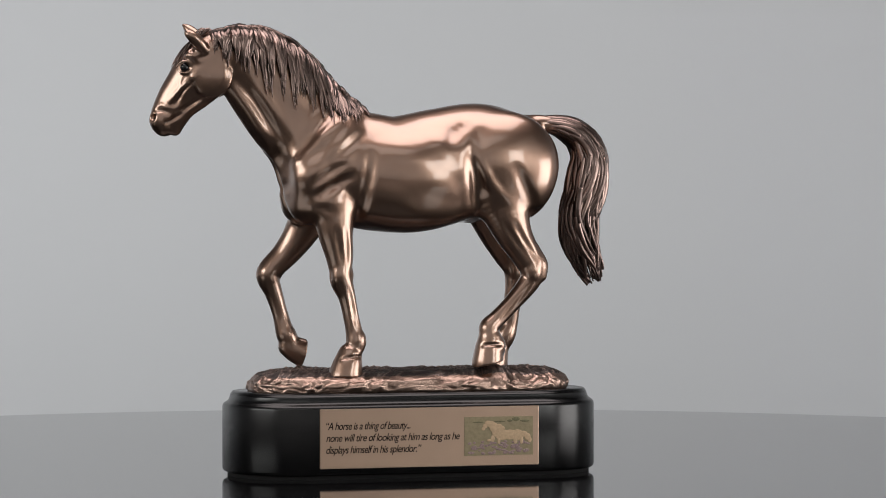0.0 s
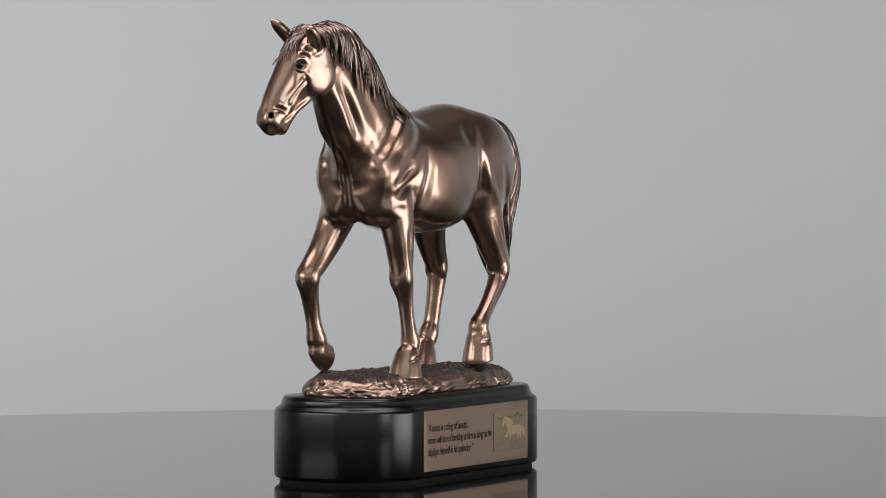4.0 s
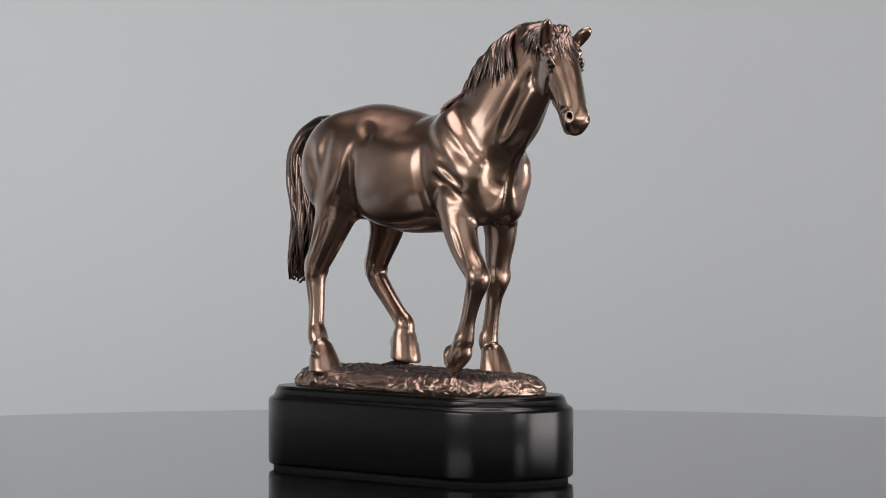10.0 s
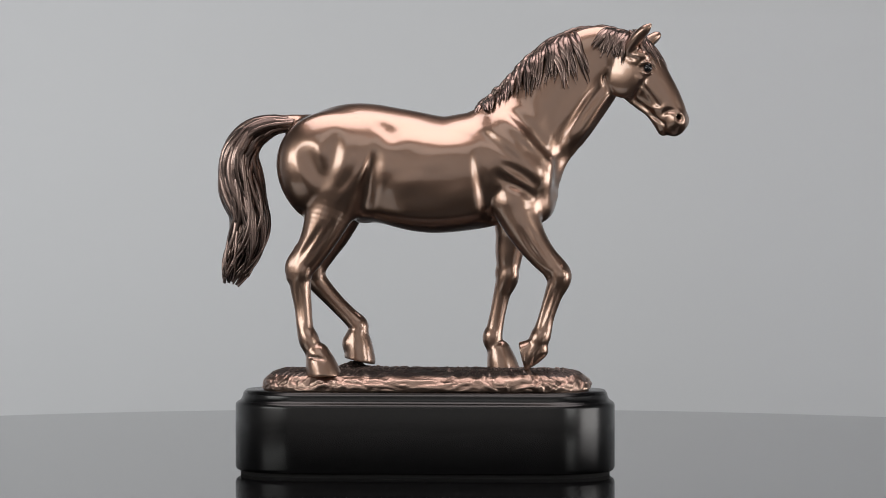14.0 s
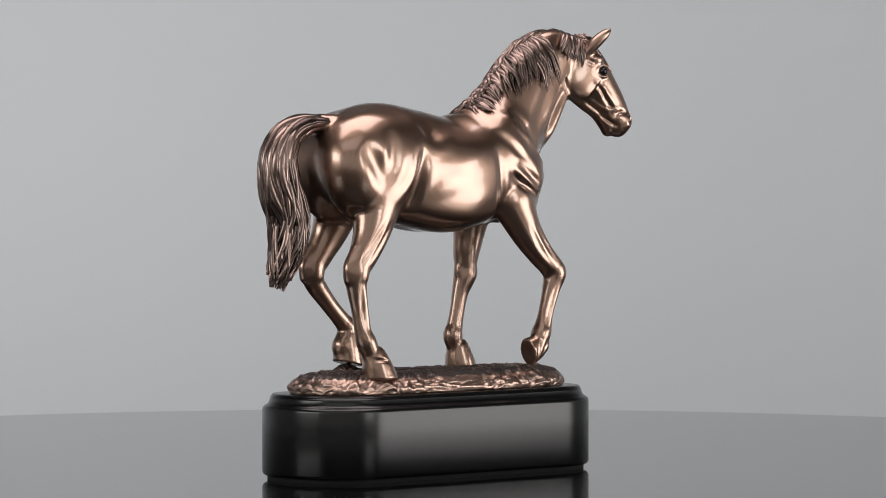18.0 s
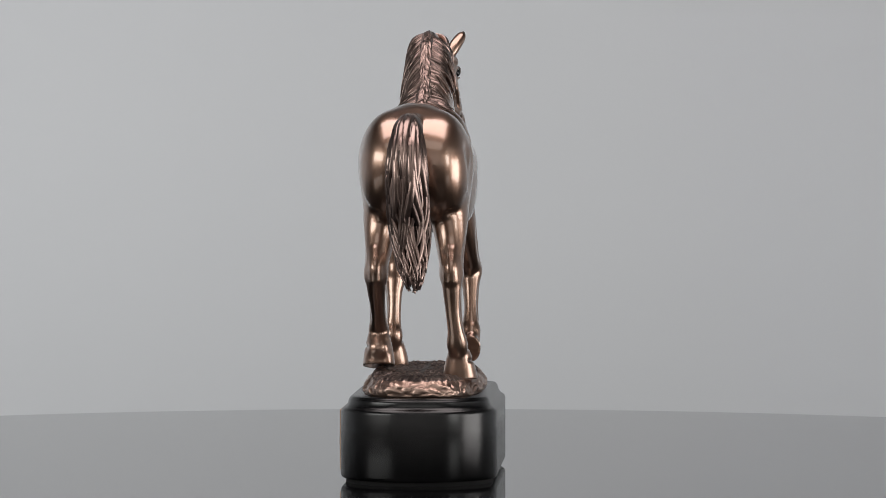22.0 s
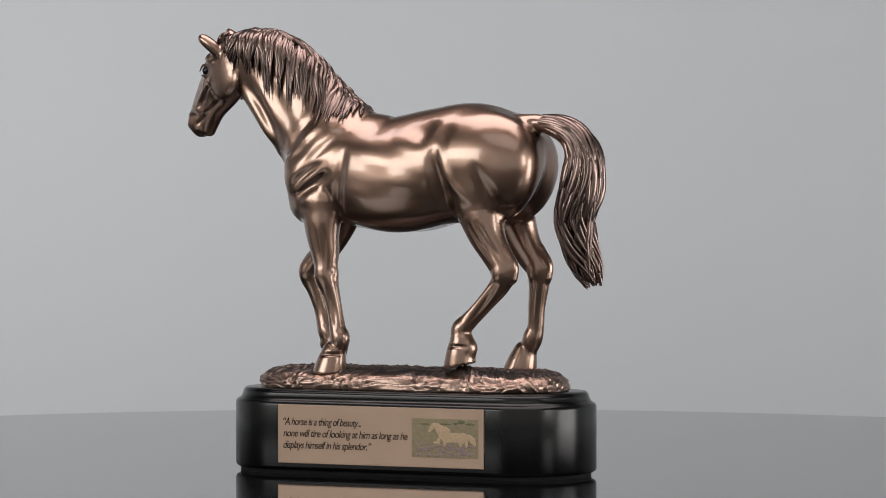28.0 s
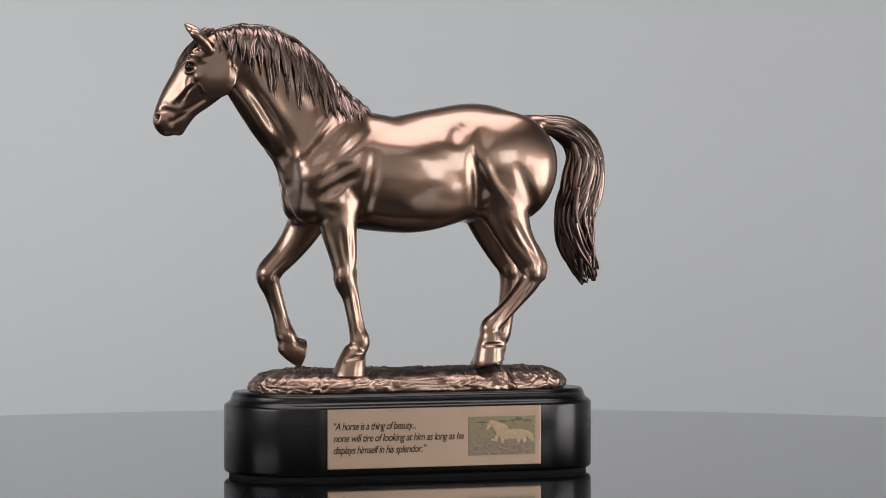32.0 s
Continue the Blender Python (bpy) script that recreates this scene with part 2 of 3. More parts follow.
def skin_y(x, z, side):
    """Where the outermost skin on that side lies, at x and z."""
    col = FIELD[int((x - LOW[0]) / STEP), :, int((z - LOW[2]) / STEP)]
    solid = np.nonzero(col < 0)[0]
    if len(solid) == 0:
        return None
    j = int(solid[-1] if side > 0 else solid[0])
    n = min(max(j + (1 if side > 0 else -1), 0), SIZE[1] - 1)
    t = float(col[j] / (col[j] - col[n])) if col[n] > 0 else 0.0
    return float(AX[1][j] + (n - j) * STEP * t)


def relief(side, pts, deep, k=10.0, raised=False, r=5.0):
    """A hollow (or a raised cord) of that depth, drawn along the skin of one side through points x, z."""
    pts, deep = np.array(pts, float), deep * (1.25 if k >= 8 else 1.0)
    seg = np.concatenate([[0], np.cumsum(np.linalg.norm(np.diff(pts, axis=0), axis=1))])
    n = max(4, int(seg[-1] / 7))
    rows, depth = [], []
    for i in range(n + 1):
        d = seg[-1] * i / n
        x, z = np.interp(d, seg, pts[:, 0]), np.interp(d, seg, pts[:, 1])
        y = skin_y(x, z, side)
        if y is not None:
            rows.append([x, y, z, r])
            depth.append(deep * math.sin(math.pi * (i + 0.3) / (n + 0.6)) ** 0.7)
    if len(rows) < 3:
        return
    rows = np.array(rows)
    for _ in range(3):
        rows[1:-1, :3] = (rows[:-2, :3] + 2 * rows[1:-1, :3] + rows[2:, :3]) / 4
    off = r - (2 * np.sqrt(k * np.array(depth)) - k)
    rows[:, 1] += side * (-off if raised else off)
    tube([(*q, 1.0) for q in rows], k, 1, cut=not raised)


def front_relief(pts, deep, k=10.0, raised=False, r=5.0):
    """The same on the front of the breast, through points y, z."""
    pts = np.array(pts, float)
    seg = np.concatenate([[0], np.cumsum(np.linalg.norm(np.diff(pts, axis=0), axis=1))])
    n = max(4, int(seg[-1] / 6))
    rows = []
    for i in range(n + 1):
        d = seg[-1] * i / n
        y, z = np.interp(d, seg, pts[:, 0]), np.interp(d, seg, pts[:, 1])
        col = FIELD[:int((320 - LOW[0]) / STEP), int((y - LOW[1]) / STEP), int((z - LOW[2]) / STEP)]
        solid = np.nonzero(col < 0)[0]
        if len(solid):
            depth = deep * math.sin(math.pi * (i + 0.3) / (n + 0.6)) ** 0.7
            off = r - (2 * math.sqrt(k * depth) - k)
            rows.append([AX[0][solid[-1]] + 1 + (-off if raised else off), y, z])
    rows = np.array(rows)
    for _ in range(2):
        rows[1:-1] = (rows[:-2] + 2 * rows[1:-1] + rows[2:]) / 4
    tube([(*q, r, 1.0) for q in rows], k, 1, cut=not raised)


def surface():
    """Skins the zero level of the grid: one vertex in each cell that it crosses."""
    V = FIELD
    nx, ny, nz = V.shape
    inside = V < 0
    total = np.zeros((nx - 1, ny - 1, nz - 1), np.int8)
    corner = [(i, j, k) for i in (0, 1) for j in (0, 1) for k in (0, 1)]
    for i, j, k in corner:
        total += inside[i:nx - 1 + i, j:ny - 1 + j, k:nz - 1 + k]
    ci, cj, ck = np.nonzero((total > 0) & (total < 8))
    ident = np.full(total.shape, -1, np.int32)
    ident[ci, cj, ck] = np.arange(len(ci))
    vals = {c: V[ci + c[0], cj + c[1], ck + c[2]] for c in corner}
    acc, cnt = np.zeros((len(ci), 3)), np.zeros(len(ci))
    for a in corner:
        for axis in range(3):
            if a[axis] == 0:
                b = tuple(1 if q == axis else a[q] for q in range(3))
                va, vb = vals[a], vals[b]
                hit = (va < 0) != (vb < 0)
                t = np.where(hit, va / np.where(hit, va - vb, 1), 0)
                for q in range(3):
                    acc[:, q] += np.where(hit, a[q] + (t if q == axis else 0), 0)
                cnt += hit
    verts = (acc / cnt[:, None] + np.stack([ci, cj, ck], 1)) * STEP + LOW
    faces = []
    for axis in range(3):
        lo = [slice(1, n - 1) for n in V.shape]
        hi = list(lo)
        lo[axis], hi[axis] = slice(0, V.shape[axis] - 1), slice(1, V.shape[axis])
        a, b = inside[tuple(lo)], inside[tuple(hi)]
        e = np.stack(np.nonzero(a != b), 1)
        flip = a[tuple(e.T)]
        off = np.ones(3, int)
        off[axis] = 0
        e = e + off
        u, v = (axis + 1) % 3, (axis + 2) % 3
        quad = []
        for du, dv in ((0, 0), (1, 0), (1, 1), (0, 1)):
            c = e.copy()
            c[:, u] -= du
            c[:, v] -= dv
            quad.append(ident[tuple(c.T)])
        quad = np.stack(quad, 1)
        quad[~flip] = quad[~flip][:, ::-1]
        faces.append(quad)
    faces = np.concatenate(faces)
    # relax the grid's steps without shrinking the form
    ea = np.concatenate([faces[:, i] for i in range(4)] + [faces[:, (i + 1) % 4] for i in range(4)])
    eb = np.concatenate([faces[:, (i + 1) % 4] for i in range(4)] + [faces[:, i] for i in range(4)])
    deg = np.bincount(ea, minlength=len(verts))[:, None]
    for i in range(56):
        mean = np.stack([np.bincount(ea, verts[eb, q], len(verts)) for q in range(3)], 1) / deg
        verts = verts + (0.6 if i % 2 == 0 else -0.62) * (mean - verts)
    return verts, faces


def both(f):
    """Runs f for the left (1) and the right (-1) side of the body."""
    for side in (1, -1):
        f(side)


MID = -3.0    # the body's middle plane
FORE = -8.0   # and that of the forehand


def hoof(top, toe, r0, r1, plane):
    tube([(*top, r0, 1.0), (*[(a + b) / 2 for a, b in zip(top, toe)], (r0 + r1) / 2 + 1, 1.0), (*toe, r1, 1.0)], 3.0, 12, plane=plane)
    return None


def carve_horse():
    # trunk
    tube([(-168, MID, 562, 80, 1.04), (-110, MID, 556, 104, 0.93), (-40, MID, 549, 102, 0.91), (40, MID - 1, 535, 102, 0.90),
          (100, FORE + 2, 541, 103, 0.86), (150, FORE, 550, 98, 0.80), (188, FORE, 522, 62, 1.05)], 16, 10)

    def flesh(s):
        y = MID
        blob(-156, y + s * 47, 546, 82, 48, 92, 26, 14)          # haunch
        blob(-130, y + s * 54, 500, 40, 34, 42, 18, 25)          # stifle
        blob(-192, y + s * 42, 526, 44, 42, 72, 22, 18)          # rump behind
        blob(172, FORE + s * 46, 548, 44, 36, 98, 20, 20)           # shoulder blade
        blob(205, FORE + s * 48, 535, 36, 30, 40, 16, 20)           # point of the shoulder
        blob(176, FORE + s * 52, 486, 40, 28, 32, 14, -25)          # upper arm
        blob(213, FORE + s * 25, 524, 30, 30, 54, 22, 4)             # breast, upper and lower
        blob(207, FORE + s * 26, 484, 30, 28, 36, 22, 4)
        blob(20, y + s * 40, 520, 110, 54, 82, 30)               # ribs
    both(flesh)
    blob(25, MID - 2, 522, 165, 95, 84, 10, full=4.4)            # flat-sided barrel
    blob(-95, MID, 460, 12, 9, 10, 8)
    groove([(-258, MID, 600), (-258, MID, 540), (-228, MID, 462)], 9, 16)

    # neck
    tube([(178, FORE, 590, 88, 0.70), (210, FORE, 618, 85, 0.60), (249, FORE + 1, 669, 83, 0.51), (288, FORE + 2, 711, 74, 0.46),
          (319, -5, 738, 58, 0.52), (352, -4, 744, 46, 0.62)], 22, 10)

    def muscles(s):
        relief(s, [(-72, 575), (-80, 530), (-88, 490), (-106, 460)], 8, 24)
        if s < 0:
            relief(s, [(-196, 580), (-178, 548), (-160, 516)], 5, 24, r=8)
            relief(s, [(-138, 608), (-142, 574), (-152, 532)], 4.5, 22, r=8)
        else:
            relief(s, [(-196, 470), (-172, 510), (-150, 550)], 1.8, 16)
            relief(s, [(-92, 622), (-84, 604), (-76, 575)], 1.6, 20, r=8)
        relief(s, [(-140, 486), (-112, 512), (-92, 545), (-80, 590)], 2.4, 12, True)
        relief(s, [(-205, 466), (-170, 462), (-126, 474)], 2.5, 14)
        relief(s, [(110, 580), (114, 545), (121, 500), (132, 455)], 4, 16)
        relief(s, [(114, 612), (150, 584), (200, 542)], 2, 13)
        relief(s, [(146, 532), (172, 518), (206, 494)], 5.5, 15)
        relief(s, [(160, 552), (186, 536), (214, 514)], 4, 13)
        relief(s, [(150, 545), (178, 528), (206, 510)], 1.2, 8, True)
        relief(s, [(140, 454), (168, 464), (206, 478)], 4, 14)
        relief(s, [(156, 626), (184, 604), (216, 574), (236, 548)], 3.4, 15, True)
        relief(s, [(172, 650), (204, 618), (236, 576)], 3, 14)
        relief(s, [(334, 700), (300, 655), (272, 612), (256, 584)], 6.5, 20, r=8)
        relief(s, [(344, 694), (314, 650), (291, 612), (270, 578)], 4, 12, True, 7)
        relief(s, [(316, 735), (278, 690), (244, 640), (226, 600)], 3.2, 24, r=8)
        relief(s, [(300, 690), (270, 640), (246, 590)], 1.5, 14, True)
        relief(s, [(-58, 628), (-46, 616), (-34, 598)], 2.2, 22)
        for x, z in ((40, 560), (-10, 520), (70, 500), (-30, 580)):
            relief(s, [(x + 26, z + 6), (x, z), (x - 26, z - 10)], 1.0, 26, True, 9)
    both(muscles)

    def breast(s):
        front_relief([(FORE + s * 24, 584), (FORE + s * 41, 550), (FORE + s * 45, 510), (FORE + s * 40, 478)], 4.5, 28, r=8)
        front_relief([(FORE + s * 8, 508), (FORE + s * 22, 510), (FORE + s * 38, 517)], 2.4, 13)
    both(breast)
    front_relief([(FORE, 575), (FORE, 530), (FORE, 490), (FORE, 462)], 8, 9)

    # head, in its own turned plane
    tube([(378, 0, 738, 40, 0.80), (394, 0, 713, 45, 0.68), (414, 0, 692, 37, 0.72), (432, 0, 668, 32, 0.74), (446, 0, 643, 28, 0.80), (454, 0, 628, 23, 0.96)], 8, 8, head=True)
    tube([(368, 0, 690, 20, 1.0), (392, 0, 668, 18, 1.0), (414, 0, 648, 15, 1.1), (428, 0, 628, 14, 1.1), (434, 0, 614, 12, 1.1)], 8, 6, head=True)
    blob(452, 0, 620, 17, 19, 19, 6, head=True)

    def face(s):
        blob(373, s * 22.5, 706, 38, 11, 38, 6, head=True)         # cheek
        blob(398, s * 25, 742, 17, 9, 12, 10, head=True)         # brow bone
        blob(416, s * 33, 721, 10, 7, 7, 5, cut=True, head=True)  # socket
        tube([(400, s * 27.5, 722, 2.0, 1), (409, s * 29, 730, 2.6, 1), (420, s * 29, 730, 2.4, 1), (430, s * 26.5, 720, 1.6, 1)], 4.0, 5, head=True)
        tube([(403, s * 27.5, 717, 1.6, 1), (413, s * 29, 711, 2.0, 1), (425, s * 28, 713, 1.5, 1)], 4.0, 5, head=True)
        blob(464, s * 13, 631, 9, 8, 11, 10, head=True)
        tube([(480, s * 27, 628, 5.5, 1), (471, s * 20, 632, 5.0, 1), (462, s * 13, 637, 3.5, 1), (452, s * 9, 641, 2.5, 1)], 6.0, 5, cut=True, head=True)  # nostril
        tube([(418, s * 20, 636, 2.4, 1), (442, s * 26, 621, 4.0, 1), (468, s * 20, 606, 3.6, 1)], 2, 6, cut=True, head=True)
        tube([(340, s * 29, 722, 2, 1), (343, s * 34, 694, 2.5, 1), (362, s * 33, 668, 2, 1)], 8, 5, cut=True, head=True)
        o = 9 * s
        relief(s, [(400 + o, 704), (420 + o, 684), (436 + o, 662)], 3, 7, True, 4)
        relief(s, [(404 + o, 694), (422 + o, 672), (434 + o, 652)], 4, 6, False, 3)
        relief(s, [(418 + o, 704), (424 + o, 690), (420 + o, 676), (430 + o, 664)], 1.2, 4, True, 2)
        relief(s, [(410 + o, 660), (424 + o, 650), (440 + o, 648), (450 + o, 656)], 1.4, 4, True, 2)
        relief(s, [(428 + o, 650), (432 + o, 640), (440 + o, 632)], 1.2, 4, True, 2)
        relief(s, [(440 + o, 640), (452 + o, 650), (462 + o, 646)], 3, 5, False, 3)
        relief(s, [(384 + o, 668), (404 + o, 656), (420 + o, 642)], 4, 6, False, 3)
        relief(s, [(412 + o, 704), (402 + o, 690), (394 + o, 674), (384 + o, 662)], 2.2, 5, False, 2.5)
        relief(s, [(400 + o, 690), (410 + o, 684), (416 + o, 672)], 1.2, 4, True, 2)
        relief(s, [(418 + o, 640), (430 + o, 634), (444 + o, 622)], 3.0, 4, False, 2.5)
        relief(s, [(380 + o, 742), (392 + o, 734), (400 + o, 738)], 1.6, 5, False, 2.5)
        relief(s, [(394 + o, 737), (404 + o, 742), (412 + o, 742)], 1.0, 4, True, 2)
    both(face)
    for (q, s1, z1) in ((-1, 426, 800), (1, 414, 786)):           # the off ear pricked, the near ear further forward
        base, tip = (-25, -36) if q < 0 else (26, 44)
        up, fw, out = z1 - 756, s1 - 384, tip - base
        tube([(382, base, 752, 10, 1.0), (384 + 0.3 * fw, base + 0.5 * out, 756 + 0.34 * up, 11, 1.05), (384 + 0.68 * fw, base + 0.85 * out, 756 + 0.7 * up, 9, 1.1), (s1 - 3, tip, z1 - 4, 3.0, 1.0)], 4, 8, head=True)
        tube([(397 + 0.2 * fw, base + 0.4 * out, 744 + 0.22 * up, 3.5, 1.3), (395 + 0.45 * fw, base + 0.65 * out, 745 + 0.48 * up, 6.0, 1.3), (393 + 0.75 * fw, base + 0.88 * out, 747 + 0.77 * up, 5.2, 1.3), (s1 + 4, tip, z1 - 9, 2.0, 1.1)], 2.5, 8, cut=True, head=True)

    # near fore leg, standing (left)
    tube([(168, 42, 480, 40, 0.8), (165, 48, 432, 31, 0.85), (159, 49, 395, 25, 0.92), (157, 50, 366, 20, 1.0), (155, 50, 348, 20, 1.0),
          (146, 51, 322, 15.5, 0.95), (139, 51, 290, 14, 0.9), (133, 52, 260, 15, 0.95), (129, 52, 243, 18, 0.95), (134, 52, 224, 15, 1.0), (141, 52, 212, 17, 1.05)], 9)
    hoof((141, 52, 219), (150, 53, 178), 21, 30, ((0, 0, -1), (0, 0, 181)))
    # off fore leg, lifted (right)
    tube([(172, -60, 482, 40, 0.8), (197, -70, 430, 30, 0.88), (223, -77, 393, 24, 0.95), (251, -81, 364, 21, 1.0), (253, -82, 350, 20, 1.0),
          (243, -83, 325, 16, 0.95), (231, -84, 288, 14, 0.9), (224, -84, 262, 16, 0.95), (219, -84, 249, 18, 1.0), (212, -84, 236, 16, 1.05)], 9)
    tube([(215, -84, 229, 19, 0.85), (202, -84, 223, 23, 0.8), (189, -84, 217, 25, 0.78)], 4, 4, plane=((-0.972, 0, -0.234), (187, 0, 217)))
    blob(181, -84, 217, 7, 15, 20, 2, 14, cut=True)
    relief(-1, [(222, 236), (212, 222), (206, 200)], 2.0, 4, r=2)
    relief(-1, [(204, 240), (196, 224), (196, 204)], 1.6, 5, r=3)
    # off hind leg, standing (right)
    tube([(-142, -58, 500, 50, 0.75), (-166, -65, 434, 34, 0.85), (-186, -67, 395, 27, 0.85), (-202, -68, 368, 23, 0.85), (-203, -69, 342, 19, 0.9),
          (-198, -71, 302, 15.5, 0.9), (-194, -75, 265, 15, 0.95), (-187, -77, 244, 18, 1.0), (-178, -79, 223, 15.5, 1.05), (-172, -80, 210, 18, 1.05)], 9)
    hoof((-171, -80, 219), (-159, -81, 178), 21, 31, ((0, 0, -1), (0, 0, 181)))
    # near hind leg, bent with the toe down (left)
    tube([(-135, 50, 500, 50, 0.75), (-156, 58, 436, 34, 0.85), (-176, 61, 399, 27, 0.85), (-191, 63, 369, 23, 0.85), (-186, 63, 344, 19, 0.9),
          (-154, 63, 307, 15.5, 0.9), (-127, 63, 280, 15.5, 0.95), (-112, 63, 264, 18, 1.0), (-112, 63, 248, 17, 1.05)], 9)
    hoof((-113, 63, 244), (-109, 63, 202), 21, 28, ((-0.22, 0, -0.975), (-108, 0, 200)))
    blob(-129, 63, 232, 12, 16, 15, 8)

    def hocks(x, y, z):
        tube([(x - 4, y, z + 34, 7, 1), (x - 18, y, z + 8, 9, 1), (x - 17, y, z - 14, 8, 1)], 9)
        for s in (1, -1):
            blob(x + 4, y + s * 13, z - 6, 11, 7, 13, 7)
    hocks(-202, -68, 368)
    hocks(-193, 63, 368)
    for x, y, z in ((157, 50, 358), (251, -82, 358)):
        for s in (1, -1):
            blob(x + 4, y + s * 12, z, 12, 8, 16, 6)
        blob(x - 16, y, z + 2, 7, 9, 12, 6)
    # sinews
    relief(-1, [(-160, 448), (-184, 412), (-206, 384)], 2.4, 8, r=4)
    relief(-1, [(-142, 450), (-166, 414), (-190, 380)], 1.8, 8, r=3)
    relief(-1, [(-206, 346), (-204, 310), (-200, 270)], 2.0, 6, r=3)
    relief(-1, [(-196, 340), (-192, 305), (-189, 268)], 1.2, 5, True, 3)
    relief(1, [(-150, 450), (-172, 414), (-196, 384)], 2.4, 8, r=4)
    relief(1, [(-130, 450), (-154, 416), (-180, 384)], 1.8, 8, r=3)
    relief(1, [(-188, 346), (-162, 310), (-132, 274)], 2.0, 6, r=3)
    relief(1, [(-176, 344), (-148, 312), (-122, 284)], 1.2, 5, True, 3)
    relief(1, [(172, 440), (164, 405), (158, 374)], 2.4, 9, r=4)
    relief(1, [(152, 440), (150, 405), (148, 374)], 1.8, 8, r=3)
    relief(1, [(145, 335), (138, 300), (130, 262)], 2.0, 6, r=3)
    relief(1, [(153, 335), (145, 300), (138, 264)], 1.2, 5, True, 3)
    relief(-1, [(200, 446), (222, 408), (242, 376)], 2.4, 9, r=4)
    relief(-1, [(184, 440), (206, 402), (232, 372)], 1.8, 8, r=3)
    relief(-1, [(243, 335), (231, 300), (219, 264)], 2.0, 6, r=3)
    relief(-1, [(253, 335), (240, 300), (228, 266)], 1.2, 5, True, 3)
    for s, x, z in ((1, 143, 214), (-1, -172, 212)):
        relief(s, [(x - 20, z + 2), (x, z + 3), (x + 20, z - 1)], 1.6, 4, r=2)
    for s, x, z in ((1, -114, 236),):
        relief(s, [(x - 20, z - 2), (x, z), (x + 22, z - 2)], 2, 4, r=2)
    # tail dock
    tube([(-200, MID + 3, 620, 20, 1.0), (-228, MID + 5, 624, 16, 1.0), (-250, MID + 7, 622, 14, 1.0)], 8)


def skin_height(axis, sign):
    """For each line along an axis, where the outermost skin lies."""
    solid = FIELD < 0
    f, s = (np.flip(FIELD, axis), np.flip(solid, axis)) if sign > 0 else (FIELD, solid)
    first = s.argmax(axis)
    first = np.maximum(first, 1)
    inner = np.take_along_axis(f, np.expand_dims(first, axis), axis).squeeze(axis)
    outer = np.take_along_axis(f, np.expand_dims(first - 1, axis), axis).squeeze(axis)
    pos = first - inner / np.minimum(inner - outer, -1e-3)
    pos = np.where(s.any(axis), pos, np.nan)
    n = SIZE[axis] - 1
    return LOW[axis] + STEP * ((n - pos) if sign > 0 else pos)


class Locks:
    """Gathers locks of hair, each a tapered ridged tube, for one mesh."""

    def __init__(self):
        self.v, self.f, self.n = [], [], 0

    def add(self, path, radius, flat=(1.0, 1.0), sides=6, tip=0.06):
        path = np.array(path, float)
        m = len(path)
        for _ in range(2):
            path[1:-1] = (path[:-2] + 2 * path[1:-1] + path[2:]) / 4
        tan = np.gradient(path, axis=0)
        tan /= np.linalg.norm(tan, axis=1)[:, None] + 1e-9
        ref = np.array([0.0, 1.0, 0.0])
        a = np.cross(tan, ref)
        a /= np.linalg.norm(a, axis=1)[:, None] + 1e-9
        b = np.cross(tan, a)
        t = np.linspace(0, 1, m)
        r = radius * np.minimum(1, 0.45 + 2.4 * t) * np.clip((1 - t) / 0.55, tip, 1) ** 0.9
        ang = 2 * np.pi * np.arange(sides) / sides
        ring = path[:, None, :] + r[:, None, None] * (flat[0] * np.cos(ang)[None, :, None] * a[:, None, :] + flat[1] * np.sin(ang)[None, :, None] * b[:, None, :])
        self.v.append(ring.reshape(-1, 3))
        i, j = np.meshgrid(np.arange(m - 1), np.arange(sides), indexing="ij")
        k = (j + 1) % sides
        q = np.stack([i * sides + j, i * sides + k, (i + 1) * sides + k, (i + 1) * sides + j], -1).reshape(-1, 4)
        self.f += (q + self.n).tolist()
        self.f += [[self.n + s for s in range(sides)][::-1], [self.n + (m - 1) * sides + s for s in range(sides)]]
        self.n += m * sides


def crest(c):
    """The line of the crest from the withers (0) to the poll (1)."""
    ctl = np.array([(112, 652), (150, 686), (188, 731), (228, 766), (278, 788), (330, 791), (376, 780)], float)
    s = np.linspace(0, 1, len(ctl))
    return np.interp(c, s, ctl[:, 0]), np.interp(c, s, ctl[:, 1])


